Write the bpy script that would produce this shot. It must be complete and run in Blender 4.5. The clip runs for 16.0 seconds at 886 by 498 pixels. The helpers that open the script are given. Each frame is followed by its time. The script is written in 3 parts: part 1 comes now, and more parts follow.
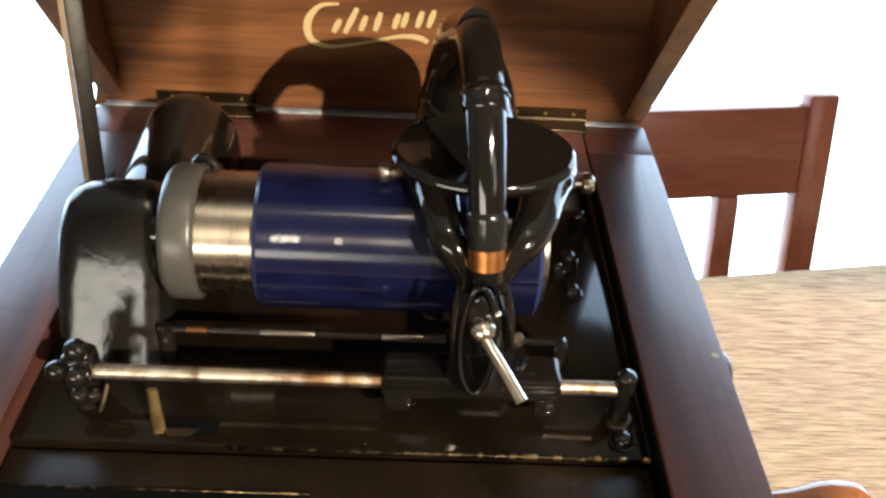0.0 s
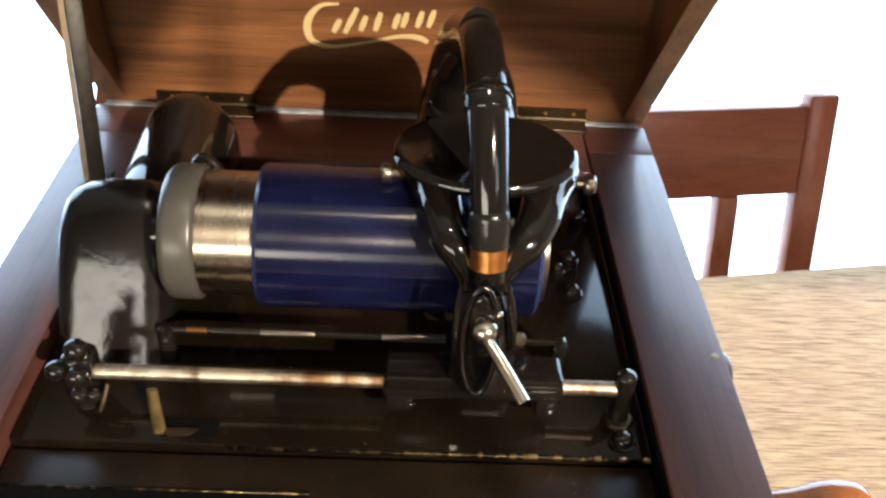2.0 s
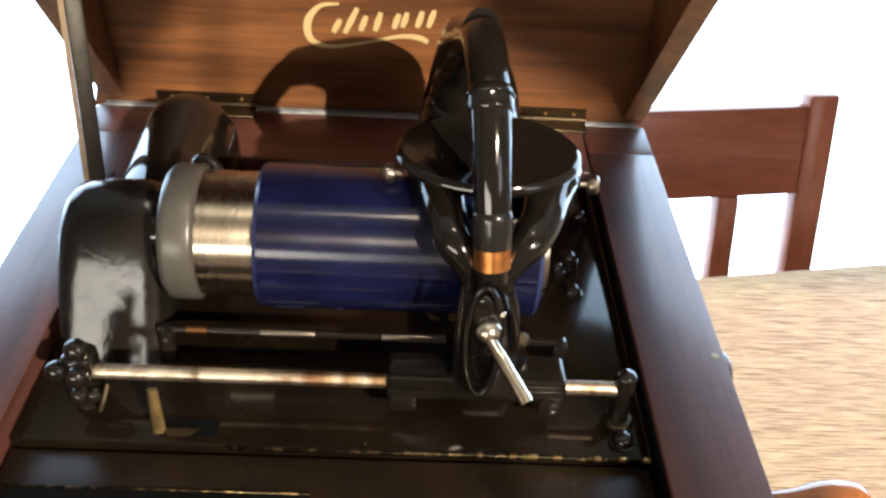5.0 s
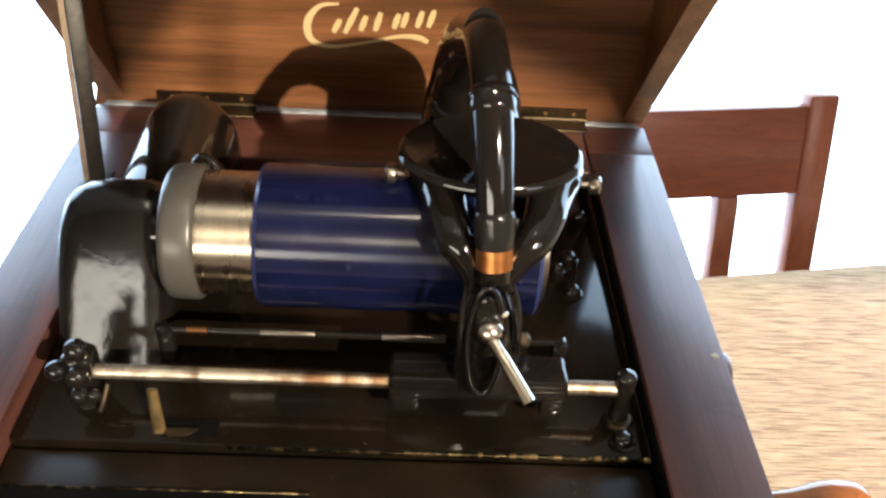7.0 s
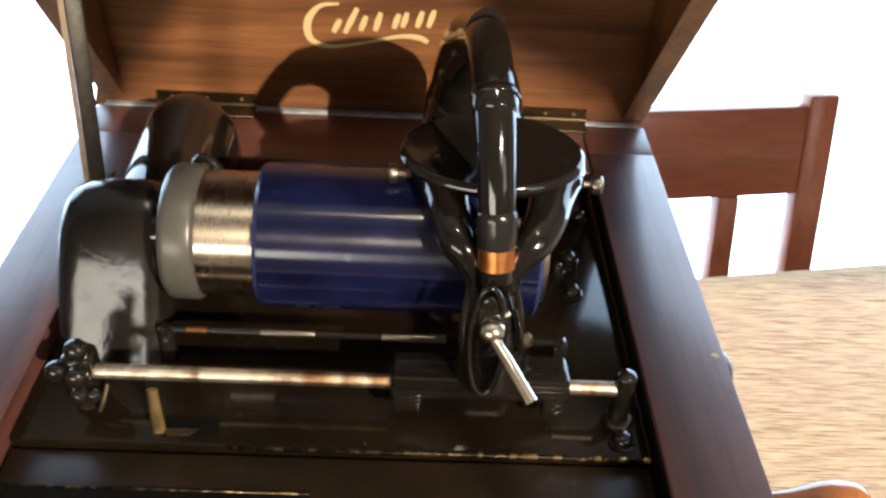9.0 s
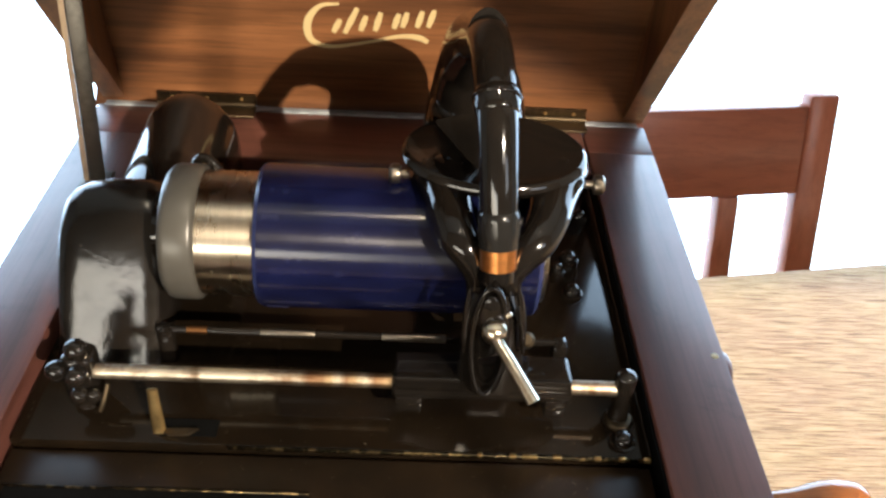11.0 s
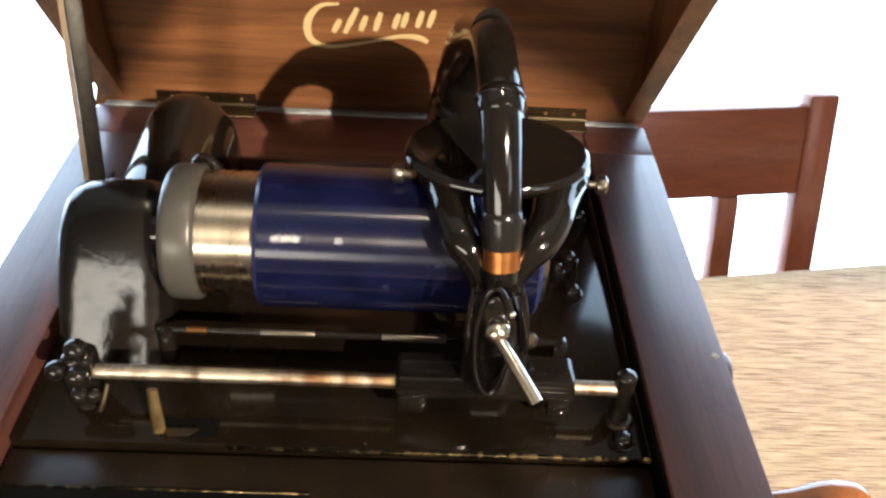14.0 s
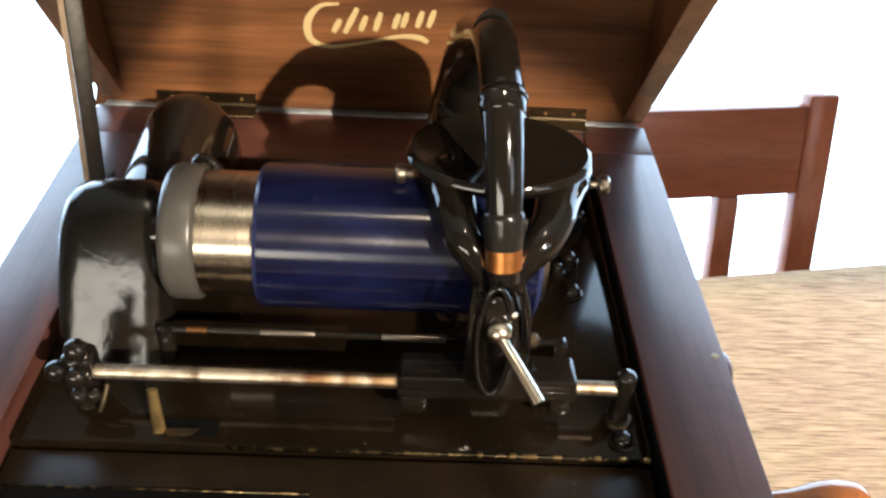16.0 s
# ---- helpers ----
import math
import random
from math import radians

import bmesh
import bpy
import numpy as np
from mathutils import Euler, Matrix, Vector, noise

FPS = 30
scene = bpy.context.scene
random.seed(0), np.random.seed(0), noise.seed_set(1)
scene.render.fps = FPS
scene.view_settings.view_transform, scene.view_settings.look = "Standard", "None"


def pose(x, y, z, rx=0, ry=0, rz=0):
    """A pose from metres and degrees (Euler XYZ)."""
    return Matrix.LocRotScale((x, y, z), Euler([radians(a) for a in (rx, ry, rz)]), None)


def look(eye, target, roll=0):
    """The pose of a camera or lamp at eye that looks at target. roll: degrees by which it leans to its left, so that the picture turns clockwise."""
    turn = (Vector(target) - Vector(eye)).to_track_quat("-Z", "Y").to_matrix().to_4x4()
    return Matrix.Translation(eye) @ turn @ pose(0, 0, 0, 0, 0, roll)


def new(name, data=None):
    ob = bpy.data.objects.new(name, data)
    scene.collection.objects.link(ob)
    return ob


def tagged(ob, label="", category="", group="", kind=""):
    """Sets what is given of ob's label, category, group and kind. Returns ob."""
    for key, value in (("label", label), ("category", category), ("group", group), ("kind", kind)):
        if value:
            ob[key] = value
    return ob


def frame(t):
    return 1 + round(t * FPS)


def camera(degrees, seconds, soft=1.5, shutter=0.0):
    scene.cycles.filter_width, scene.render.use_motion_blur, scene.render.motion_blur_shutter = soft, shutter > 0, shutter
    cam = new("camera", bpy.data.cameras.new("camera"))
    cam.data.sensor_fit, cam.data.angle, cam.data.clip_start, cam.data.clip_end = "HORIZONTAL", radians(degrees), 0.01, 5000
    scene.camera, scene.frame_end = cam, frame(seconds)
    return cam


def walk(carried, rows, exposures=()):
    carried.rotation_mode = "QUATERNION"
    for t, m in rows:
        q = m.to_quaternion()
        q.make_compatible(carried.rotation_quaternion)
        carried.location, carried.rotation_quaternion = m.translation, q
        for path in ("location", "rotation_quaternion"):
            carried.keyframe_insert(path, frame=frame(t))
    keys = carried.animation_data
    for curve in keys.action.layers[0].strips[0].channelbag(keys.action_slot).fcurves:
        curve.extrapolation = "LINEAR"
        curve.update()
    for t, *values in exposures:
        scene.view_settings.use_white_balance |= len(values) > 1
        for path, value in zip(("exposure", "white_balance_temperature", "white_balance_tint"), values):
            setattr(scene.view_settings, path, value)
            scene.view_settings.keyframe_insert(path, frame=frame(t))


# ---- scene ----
cam = camera(50.83, 16.0, soft=2.7, shutter=0.15)
VIEW = pose(0.00447, -0.29698, 0.26711, 53.0626, -3.0110, -0.1945)
walk(cam, [(0, VIEW), (16, VIEW)], exposures=[(0, 0.92, 5900, 10), (3, 0.96, 5900, 10), (6.5, 1.08, 5900, 10), (9, 1.03, 5900, 10), (12.5, 1.03, 5900, 10), (15.5, 0.96, 5900, 10), (16, 0.95, 5900, 10)])

# ---- world and light ----
TO_SUN = Vector((0.59, -1.0, 0.60)).normalized()
world = bpy.data.worlds.new("sky")
scene.world = world
world.use_nodes = True
sky = world.node_tree.nodes.new("ShaderNodeTexSky")
sky.sky_type, sky.sun_disc = "NISHITA", False
sky.sun_elevation = math.asin(TO_SUN.z)
sky.sun_rotation = math.atan2(TO_SUN.x, TO_SUN.y)
world.node_tree.links.new(sky.outputs[0], world.node_tree.nodes["Background"].inputs[0])
world.node_tree.nodes["Background"].inputs[1].default_value = 0.15
sun = new("sun", bpy.data.lights.new("sun", "SUN"))
sun.data.energy, sun.data.angle, sun.data.color = 4.1, radians(0.75), (1.0, 0.80, 0.56)
sun.matrix_world = look(TO_SUN * 5, (0, 0, 0))

room_light = new("room_light", bpy.data.lights.new("room_light", "AREA"))
room_light.data.shape, room_light.data.size, room_light.data.energy, room_light.data.color = "DISK", 0.05, 2.5, (1.0, 0.78, 0.52)
window_light = new("window_light", bpy.data.lights.new("window_light", "AREA"))
window_light.data.shape, window_light.data.size, window_light.data.size_y = "RECTANGLE", 0.84, 0.20
window_light.data.energy, window_light.data.color = 3.2, (1.0, 0.84, 0.62)
window_light.matrix_world = look((-0.61, -1.095, 0.15), (-0.61, 0, 0.15))
room_light.matrix_world = look((0.15, -0.55, 1.70), (0, 0, 0))


# ---- materials ----
def material(name, base, rough=0.5, metal=0.0, spec=0.5, coat=0.0):
    m = bpy.data.materials.new(name)
    m.use_nodes = True
    b = m.node_tree.nodes["Principled BSDF"]
    b.inputs["Base Color"].default_value = (*base, 1)
    b.inputs["Roughness"].default_value = rough
    b.inputs["Metallic"].default_value = metal
    b.inputs["Specular IOR Level"].default_value = spec
    b.inputs["Coat Weight"].default_value = coat
    b.inputs["Coat Roughness"].default_value = 0.08
    return m


def mapped(m, scale, rot=(0, 0, 0)):
    n, l = m.node_tree.nodes, m.node_tree.links
    co, mp = n.new("ShaderNodeTexCoord"), n.new("ShaderNodeMapping")
    mp.inputs["Scale"].default_value = scale
    mp.inputs["Rotation"].default_value = [radians(a) for a in rot]
    l.new(co.outputs["Object"], mp.inputs[0])
    return mp.outputs[0]


def noise_of(m, vec, scale, detail=5.0, rough=0.6, distort=0.0):
    t = m.node_tree.nodes.new("ShaderNodeTexNoise")
    t.inputs["Scale"].default_value = scale
    t.inputs["Detail"].default_value = detail
    t.inputs["Roughness"].default_value = rough
    t.inputs["Distortion"].default_value = distort
    m.node_tree.links.new(vec, t.inputs["Vector"])
    return t.outputs["Fac"]


def ramp_of(m, fac, stops):
    r = m.node_tree.nodes.new("ShaderNodeValToRGB")
    e = r.color_ramp.elements
    while len(e) < len(stops):
        e.new(0.5)
    for k, (p, c) in zip(e, stops):
        k.position, k.color = p, (*c, 1)
    m.node_tree.links.new(fac, r.inputs[0])
    return r.outputs[0]


def mixed(m, kind, fac, a, b):
    x = m.node_tree.nodes.new("ShaderNodeMix")
    x.data_type, x.blend_type = "RGBA", kind
    x.inputs[0].default_value = fac
    m.node_tree.links.new(a, x.inputs[6])
    m.node_tree.links.new(b, x.inputs[7])
    return x.outputs[2]


def to_base(m, col):
    m.node_tree.links.new(col, m.node_tree.nodes["Principled BSDF"].inputs["Base Color"])


def to_rough(m, fac, low, high):
    r = m.node_tree.nodes.new("ShaderNodeMapRange")
    r.inputs[3].default_value, r.inputs[4].default_value = low, high
    m.node_tree.links.new(fac, r.inputs[0])
    m.node_tree.links.new(r.outputs[0], m.node_tree.nodes["Principled BSDF"].inputs["Roughness"])


def to_bump(m, fac, strength, dist):
    b = m.node_tree.nodes.new("ShaderNodeBump")
    b.inputs["Strength"].default_value, b.inputs["Distance"].default_value = strength, dist
    m.node_tree.links.new(fac, b.inputs["Height"])
    m.node_tree.links.new(b.outputs[0], m.node_tree.nodes["Principled BSDF"].inputs["Normal"])


def turned(m, amount):
    """Fine turning marks round the x axis: gloss spreads along the axis."""
    t = m.node_tree.nodes.new("ShaderNodeTangent")
    t.direction_type, t.axis = "RADIAL", "X"
    b = m.node_tree.nodes["Principled BSDF"]
    b.inputs["Anisotropic"].default_value, b.inputs["Anisotropic Rotation"].default_value = amount, 0.25
    m.node_tree.links.new(t.outputs[0], b.inputs["Tangent"])


def wood(name, dark, mid, light, along, pitch, rough=(0.3, 0.5), coat=0.0, bump=0.15, streak=0.35, rot=(0, 0, 0), draw=0.06, stain=0.0):
    """Wood whose grain runs along one axis; pitch: grain lines to the metre."""
    m = material(name, mid, 0.4, coat=coat)
    stretch = [1.0, 1.0, 1.0]
    stretch[along] = draw
    v = mapped(m, stretch, rot)
    broad = noise_of(m, v, pitch * 0.22, 4, 0.55, 0.8)
    fine = noise_of(m, v, pitch, 6, 0.7)
    stretch2 = [1.0, 1.0, 1.0]
    stretch2[along] = draw / 2
    pores = noise_of(m, mapped(m, stretch2, rot), pitch * 2.6, 3, 0.8)
    c1 = ramp_of(m, broad, [(0.32, dark), (0.52, mid), (0.72, light)])
    c2 = ramp_of(m, fine, [(0.34, (0.45, 0.42, 0.40)), (0.58, (1, 1, 1))])
    c3 = ramp_of(m, pores, [(0.38, (0.40, 0.36, 0.34)), (0.52, (1, 1, 1))])
    c = mixed(m, "MULTIPLY", streak, c1, c2)
    c = mixed(m, "MULTIPLY", streak, c, c3)
    spots = noise_of(m, mapped(m, (1, 1, 1)), 26, 6, 0.7, 0.6)
    to_base(m, mixed(m, "MULTIPLY", stain, c, ramp_of(m, spots, [(0.30, (0.30, 0.28, 0.30)), (0.40, (0.85, 0.84, 0.84)), (0.62, (1, 1, 1))])))
    blot = noise_of(m, mapped(m, (1, 1, 1)), 22, 5, 0.65)
    to_rough(m, blot, *rough)
    to_bump(m, pores, bump, 0.0006)
    return m


def enamel(name, base, low=0.04, high=0.13, dust=(0.70, 0.78)):
    m = material(name, base, 0.12, spec=0.5)
    v = mapped(m, (1, 1, 1))
    to_rough(m, noise_of(m, v, 60, 6, 0.7), low, high)
    grime = noise_of(m, v, 520, 3, 0.75)
    broad = noise_of(m, v, 28, 5, 0.7)
    tone = ramp_of(m, broad, [(0.35, base), (0.70, (base[0] * 1.9, base[1] * 1.7, base[2] * 1.5))])
    specks = ramp_of(m, grime, [(0.0, (0, 0, 0)), (dust[0], (0, 0, 0)), (dust[1], (0.10, 0.085, 0.06))])
    to_base(m, mixed(m, "ADD", 1.0, tone, specks))
    to_bump(m, noise_of(m, v, 140, 2, 0.5), 0.05, 0.0008)
    return m


def metal(name, base, low, high, spots=None, scale=45, edge=0.34):
    m = material(name, base, 0.3, metal=1.0)
    v = mapped(m, (1, 1, 1))
    n = noise_of(m, v, 70, 6, 0.7)
    to_rough(m, n, low, high)
    to_base(m, ramp_of(m, noise_of(m, v, scale, 6, 0.75), [(edge, spots or [c * 0.6 for c in base]), (edge + 0.17, base)]))
    return m


BLACK = enamel("black_enamel", (0.0056, 0.0049, 0.0043))
BED = enamel("worn_black_enamel", (0.0050, 0.0036, 0.0023), 0.06, 0.17, (0.665, 0.745))
BED.node_tree.nodes["Principled BSDF"].inputs["Specular IOR Level"].default_value = 0.25
FRONT = enamel("dull_black_enamel", (0.0100, 0.0072, 0.0048), 0.24, 0.42, (0.66, 0.78))
FRONT.node_tree.nodes["Principled BSDF"].inputs["Specular IOR Level"].default_value = 0.07
HOUSING = enamel("wavy_black_enamel", (0.0056, 0.0049, 0.0043), 0.10, 0.26)
to_bump(HOUSING, noise_of(HOUSING, mapped(HOUSING, (1, 1, 1)), 48, 4, 0.55, 0.6), 0.22, 0.0022)
NICKEL = metal("nickel", (0.78, 0.70, 0.57), 0.12, 0.32)
ROD = metal("tarnished_steel", (0.68, 0.61, 0.48), 0.3, 0.52, (0.24, 0.13, 0.065), 34, 0.37)
# rust and grease at fixed lengths of the rod
along = ROD.node_tree.nodes.new("ShaderNodeSeparateXYZ")
ROD.node_tree.links.new(mapped(ROD, (5, 5, 5)), along.inputs[0])
clean = ROD.node_tree.nodes["Principled BSDF"].inputs["Base Color"].links[0].from_socket
WHITE, RUST, TAN = (1, 1, 1), (0.36, 0.20, 0.10), (0.78, 0.62, 0.42)
to_base(ROD, mixed(ROD, "MULTIPLY", 0.9, clean, ramp_of(ROD, along.outputs[0], [(0.0, WHITE), (0.170, WHITE), (0.183, (0.30, 0.24, 0.18)), (0.195, WHITE), (0.375, WHITE), (0.392, RUST), (0.418, RUST), (0.432, TAN), (0.447, WHITE), (0.462, RUST), (0.474, TAN), (0.497, WHITE), (0.515, RUST), (0.56, TAN), (0.9, WHITE)])))
BRASS = metal("brass", (0.60, 0.42, 0.18), 0.25, 0.5)
COPPER = metal("copper", (0.72, 0.30, 0.09), 0.22, 0.4)
ALU = material("grey_collar_metal", (0.065, 0.062, 0.055), 0.33, metal=0.15)
LACQUER = wood("dark_cabinet_wood", (0.070, 0.027, 0.021), (0.130, 0.050, 0.038), (0.185, 0.070, 0.050), 1, 120, (0.40, 0.62), coat=0.32, bump=0.05, stain=0.9)
LACQUER_X = wood("dark_cabinet_wood_crossways", (0.070, 0.027, 0.021), (0.130, 0.050, 0.038), (0.185, 0.070, 0.050), 0, 120, (0.40, 0.62), coat=0.32, bump=0.05, stain=0.9)
for varnish in (LACQUER, LACQUER_X):
    varnish.node_tree.nodes["Principled BSDF"].inputs["Coat Roughness"].default_value = 0.20
OAK = wood("brown_oak", (0.075, 0.031, 0.013), (0.190, 0.080, 0.030), (0.255, 0.110, 0.043), 0, 190, (0.32, 0.5), coat=0.1, bump=0.1, streak=0.45, draw=0.07)
TABLE = wood("pale_oak", (0.50, 0.355, 0.205), (0.53, 0.380, 0.220), (0.56, 0.405, 0.238), 0, 520, (0.6, 0.8), bump=0.5, streak=0.6, rot=(0, 0, -10), draw=0.06)
grain = mapped(TABLE, (0.030, 1, 1), (0, 0, -10))
dashes = noise_of(TABLE, grain, 940, 2.0, 0.5, 0.15)
patches = noise_of(TABLE, mapped(TABLE, (0.5, 1, 1), (0, 0, -10)), 22, 4, 0.6)
old = TABLE.node_tree.nodes["Principled BSDF"].inputs["Base Color"].links[0].from_socket
tint = mixed(TABLE, "MULTIPLY", 1.0, old, ramp_of(TABLE, patches, [(0.38, (1.0, 0.90, 0.88)), (0.60, (1.04, 1.0, 0.92))]))
to_base(TABLE, mixed(TABLE, "MULTIPLY", 1.0, tint, ramp_of(TABLE, dashes, [(0.33, (0.26, 0.18, 0.12)), (0.41, (0.66, 0.57, 0.48)), (0.47, (0.97, 0.95, 0.94)), (0.66, (1.10, 1.10, 1.10))])))
to_bump(TABLE, dashes, 0.5, 0.0008)
TABLE.node_tree.nodes["Principled BSDF"].inputs["Specular IOR Level"].default_value = 0.25
CHAIR = wood("red_stained_wood", (0.26, 0.074, 0.036), (0.36, 0.108, 0.050), (0.42, 0.135, 0.066), 0, 60, (0.28, 0.45), coat=0.1, bump=0.05, streak=0.25)
CHAIR_V = wood("red_stained_wood_upright", (0.26, 0.074, 0.036), (0.36, 0.108, 0.050), (0.42, 0.135, 0.066), 2, 60, (0.28, 0.45), coat=0.1, bump=0.05, streak=0.25)
OAK_V = wood("brown_oak_upright", (0.075, 0.031, 0.013), (0.190, 0.080, 0.030), (0.255, 0.110, 0.043), 2, 190, (0.32, 0.5), coat=0.1, bump=0.1, streak=0.5)
GOLD = material("gilt_transfer", (0.52, 0.40, 0.20), 0.45)
DULL = metal("dull_nickel", (0.26, 0.23, 0.19), 0.2, 0.42)
OLDCOPPER = metal("dull_copper", (0.19, 0.09, 0.035), 0.3, 0.5)
OLDBRASS = metal("aged_brass", (0.12, 0.09, 0.055), 0.3, 0.55, (0.03, 0.025, 0.02))
# paler metal that paints the lit left face of the stay
STAYEDGE = metal("lit_stay_edge", (0.42, 0.32, 0.22), 0.3, 0.5)
SPOTTED = metal("chipped_edge", (0.42, 0.30, 0.14), 0.25, 0.45, (0.02, 0.016, 0.010), 260, 0.50)
STEEL = metal("dark_steel", (0.13, 0.12, 0.105), 0.3, 0.5)
HANDLE = wood("varnished_handle", (0.20, 0.06, 0.015), (0.32, 0.11, 0.03), (0.40, 0.15, 0.05), 0, 80, (0.12, 0.2), coat=0.6)
RUBBER = material("grey_rubber", (0.011, 0.0105, 0.010), 0.18)
# sky sheen painted as pale blue-grey; dusty is the noise that mottles it
SKY_SHEEN = material("pale_sky_sheen", (0.34, 0.38, 0.41), 0.45)
dusty = noise_of(SKY_SHEEN, mapped(SKY_SHEEN, (0.25, 1, 1)), 160, 5, 0.7)
to_base(SKY_SHEEN, ramp_of(SKY_SHEEN, dusty, [(0.33, (0.15, 0.17, 0.19)), (0.62, (0.42, 0.46, 0.49))]))
# near-black colour that paints the shade of gaps and openings
GAP_SHADE = material("gap_shade", (0.003, 0.003, 0.003), 0.9, spec=0.05)
BLUE = material("blue_celluloid", (0.010, 0.013, 0.085), 0.2, spec=0.55)
turned(BLUE, 0.9)
scuffs = noise_of(BLUE, mapped(BLUE, (1, 2.2, 2.2)), 34, 6, 0.75)
flecks = noise_of(BLUE, mapped(BLUE, (0.16, 1, 1)), 420, 2, 0.5)
to_base(BLUE, mixed(BLUE, "ADD", 1.0, ramp_of(BLUE, scuffs, [(0.30, (0.002, 0.0025, 0.012)), (0.70, (0.006, 0.008, 0.038))]), ramp_of(BLUE, flecks, [(0.0, (0, 0, 0)), (0.74, (0, 0, 0)), (0.80, (0.16, 0.18, 0.26))])))
to_rough(BLUE, scuffs, 0.14, 0.30)
SCUFF = material("scuffed_celluloid", (0.006, 0.008, 0.036), 0.30, spec=0.4)
BLUE_RIM = material("blue_celluloid_edge", (0.020, 0.027, 0.085), 0.25)
BRUSHED = material("brushed_nickel", (0.52, 0.46, 0.37), 0.28, metal=1.0)
turned(BRUSHED, 0.7)
wear = noise_of(BRUSHED, mapped(BRUSHED, (1, 0.12, 0.12)), 260, 4, 0.7)
to_base(BRUSHED, ramp_of(BRUSHED, wear, [(0.30, (0.45, 0.39, 0.30)), (0.62, (0.56, 0.50, 0.40))]))
to_rough(BRUSHED, noise_of(BRUSHED, mapped(BRUSHED, (1, 0.4, 0.4)), 90, 5, 0.7), 0.20, 0.36)
PLASTER = material("plaster", (0.30, 0.245, 0.19), 0.9)
PALE = material("pale_plaster", (0.42, 0.34, 0.25), 0.9)
FLOORING = wood("floor_wood", (0.16, 0.09, 0.05), (0.24, 0.14, 0.08), (0.30, 0.18, 0.11), 1, 40)
# plain warm surface of the unseen pieces that close the south side
UNSEEN_WARM = material("unseen_warm", (0.15, 0.088, 0.045), 0.95)
to_bump(PLASTER, noise_of(PLASTER, mapped(PLASTER, (1, 1, 1)), 30), 0.2, 0.003)


def glowing(name, colour, strength):
    m = bpy.data.materials.new(name)
    m.use_nodes = True
    n = m.node_tree.nodes
    e = n.new("ShaderNodeEmission")
    e.inputs[0].default_value, e.inputs[1].default_value = (*colour, 1), strength
    m.node_tree.links.new(e.outputs[0], n["Material Output"].inputs[0])
    return m


DAYLIGHT = glowing("daylight", (0.66, 0.84, 1.0), 3.6)

# ---- building helpers ----
ORIGIN = {}


def thing(name, at, label, category, group="", kind=""):
    ob = new(name)
    ob.empty_display_size = 0.02
    ob.location = at
    ORIGIN[ob] = Vector(at)
    return tagged(ob, label, category, group, kind)


def finish(bm, angle=38):
    me = bpy.data.meshes.new("mesh")
    bmesh.ops.recalc_face_normals(bm, faces=bm.faces)
    bm.to_mesh(me)
    bm.free()
    me.shade_smooth()
    me.set_sharp_from_angle(angle=radians(angle))
    return me


def part(name, bm, mat, parent=None, label="", angle=38):
    """One mesh under a thing or a part. The bmesh is in world places."""
    o = ORIGIN[parent] if parent else Vector((0, 0, 0))
    bmesh.ops.translate(bm, verts=bm.verts, vec=-o)
    me = finish(bm, angle)
    me.materials.append(mat)
    ob = new(name, me)
    ob.parent = parent
    ORIGIN[ob] = o
    return tagged(ob, label)


def solid(name, bm, mat, label, category="", group="", kind="", angle=38):
    """A thing that is a single mesh."""
    ob = part(name, bm, mat, None, label, angle)
    return tagged(ob, label, category, group, kind)


def box(x0, x1, y0, y1, z0, z1, bevel=0.0, seg=2, bm=None, turn=None):
    made = bmesh.new()
    r = bmesh.ops.create_cube(made, size=1)
    for v in made.verts:
        v.co = Vector(((x0 + x1) / 2 + v.co.x * (x1 - x0), (y0 + y1) / 2 + v.co.y * (y1 - y0), (z0 + z1) / 2 + v.co.z * (z1 - z0)))
    if bevel:
        bmesh.ops.bevel(made, geom=made.edges[:], offset=bevel, segments=seg, profile=0.5, affect="EDGES")
    if turn:
        bmesh.ops.transform(made, matrix=turn, verts=made.verts)
    return joined(bm, made)


def joined(bm, made):
    if bm is None:
        return made
    me = bpy.data.meshes.new("tmp")
    made.to_mesh(me)
    made.free()
    bm.from_mesh(me)
    bpy.data.meshes.remove(me)
    return bm


def rings(loops, closed_ends=True, bm=None):
    """A skin over rings of points."""
    bm = bm or bmesh.new()
    vs = [[bm.verts.new(p) for p in loop] for loop in loops]
    n = len(vs[0])
    for a, b in zip(vs, vs[1:]):
        for i in range(n):
            bm.faces.new((a[i], a[(i + 1) % n], b[(i + 1) % n], b[i]))
    if closed_ends:
        bm.faces.new(vs[0][::-1])
        bm.faces.new(vs[-1])
    return bm


def lathe(profile, at, axis=(0, 0, 1), seg=32, bm=None):
    """Turns (distance along the axis, radius) pairs round an axis through a point."""
    q = Vector(axis).to_track_quat("Z", "Y")
    loops = []
    for d, r in profile:
        r = max(r, 1e-5)
        loops.append([Vector(at) + q @ Vector((r * math.cos(k * math.tau / seg), r * math.sin(k * math.tau / seg), d)) for k in range(seg)])
    return rings(loops, True, bm)


def smooth_path(points, steps=6):
    pts = [Vector(p) for p in points]
    ext = [pts[0] * 2 - pts[1]] + pts + [pts[-1] * 2 - pts[-2]]
    out = []
    for i in range(1, len(ext) - 2):
        p0, p1, p2, p3 = ext[i - 1:i + 3]
        for s in range(steps):
            t = s / steps
            out.append(0.5 * ((2 * p1) + (p2 - p0) * t + (2 * p0 - 5 * p1 + 4 * p2 - p3) * t * t + (3 * p1 - p0 - 3 * p2 + p3) * t ** 3))
    out.append(pts[-1])
    return out


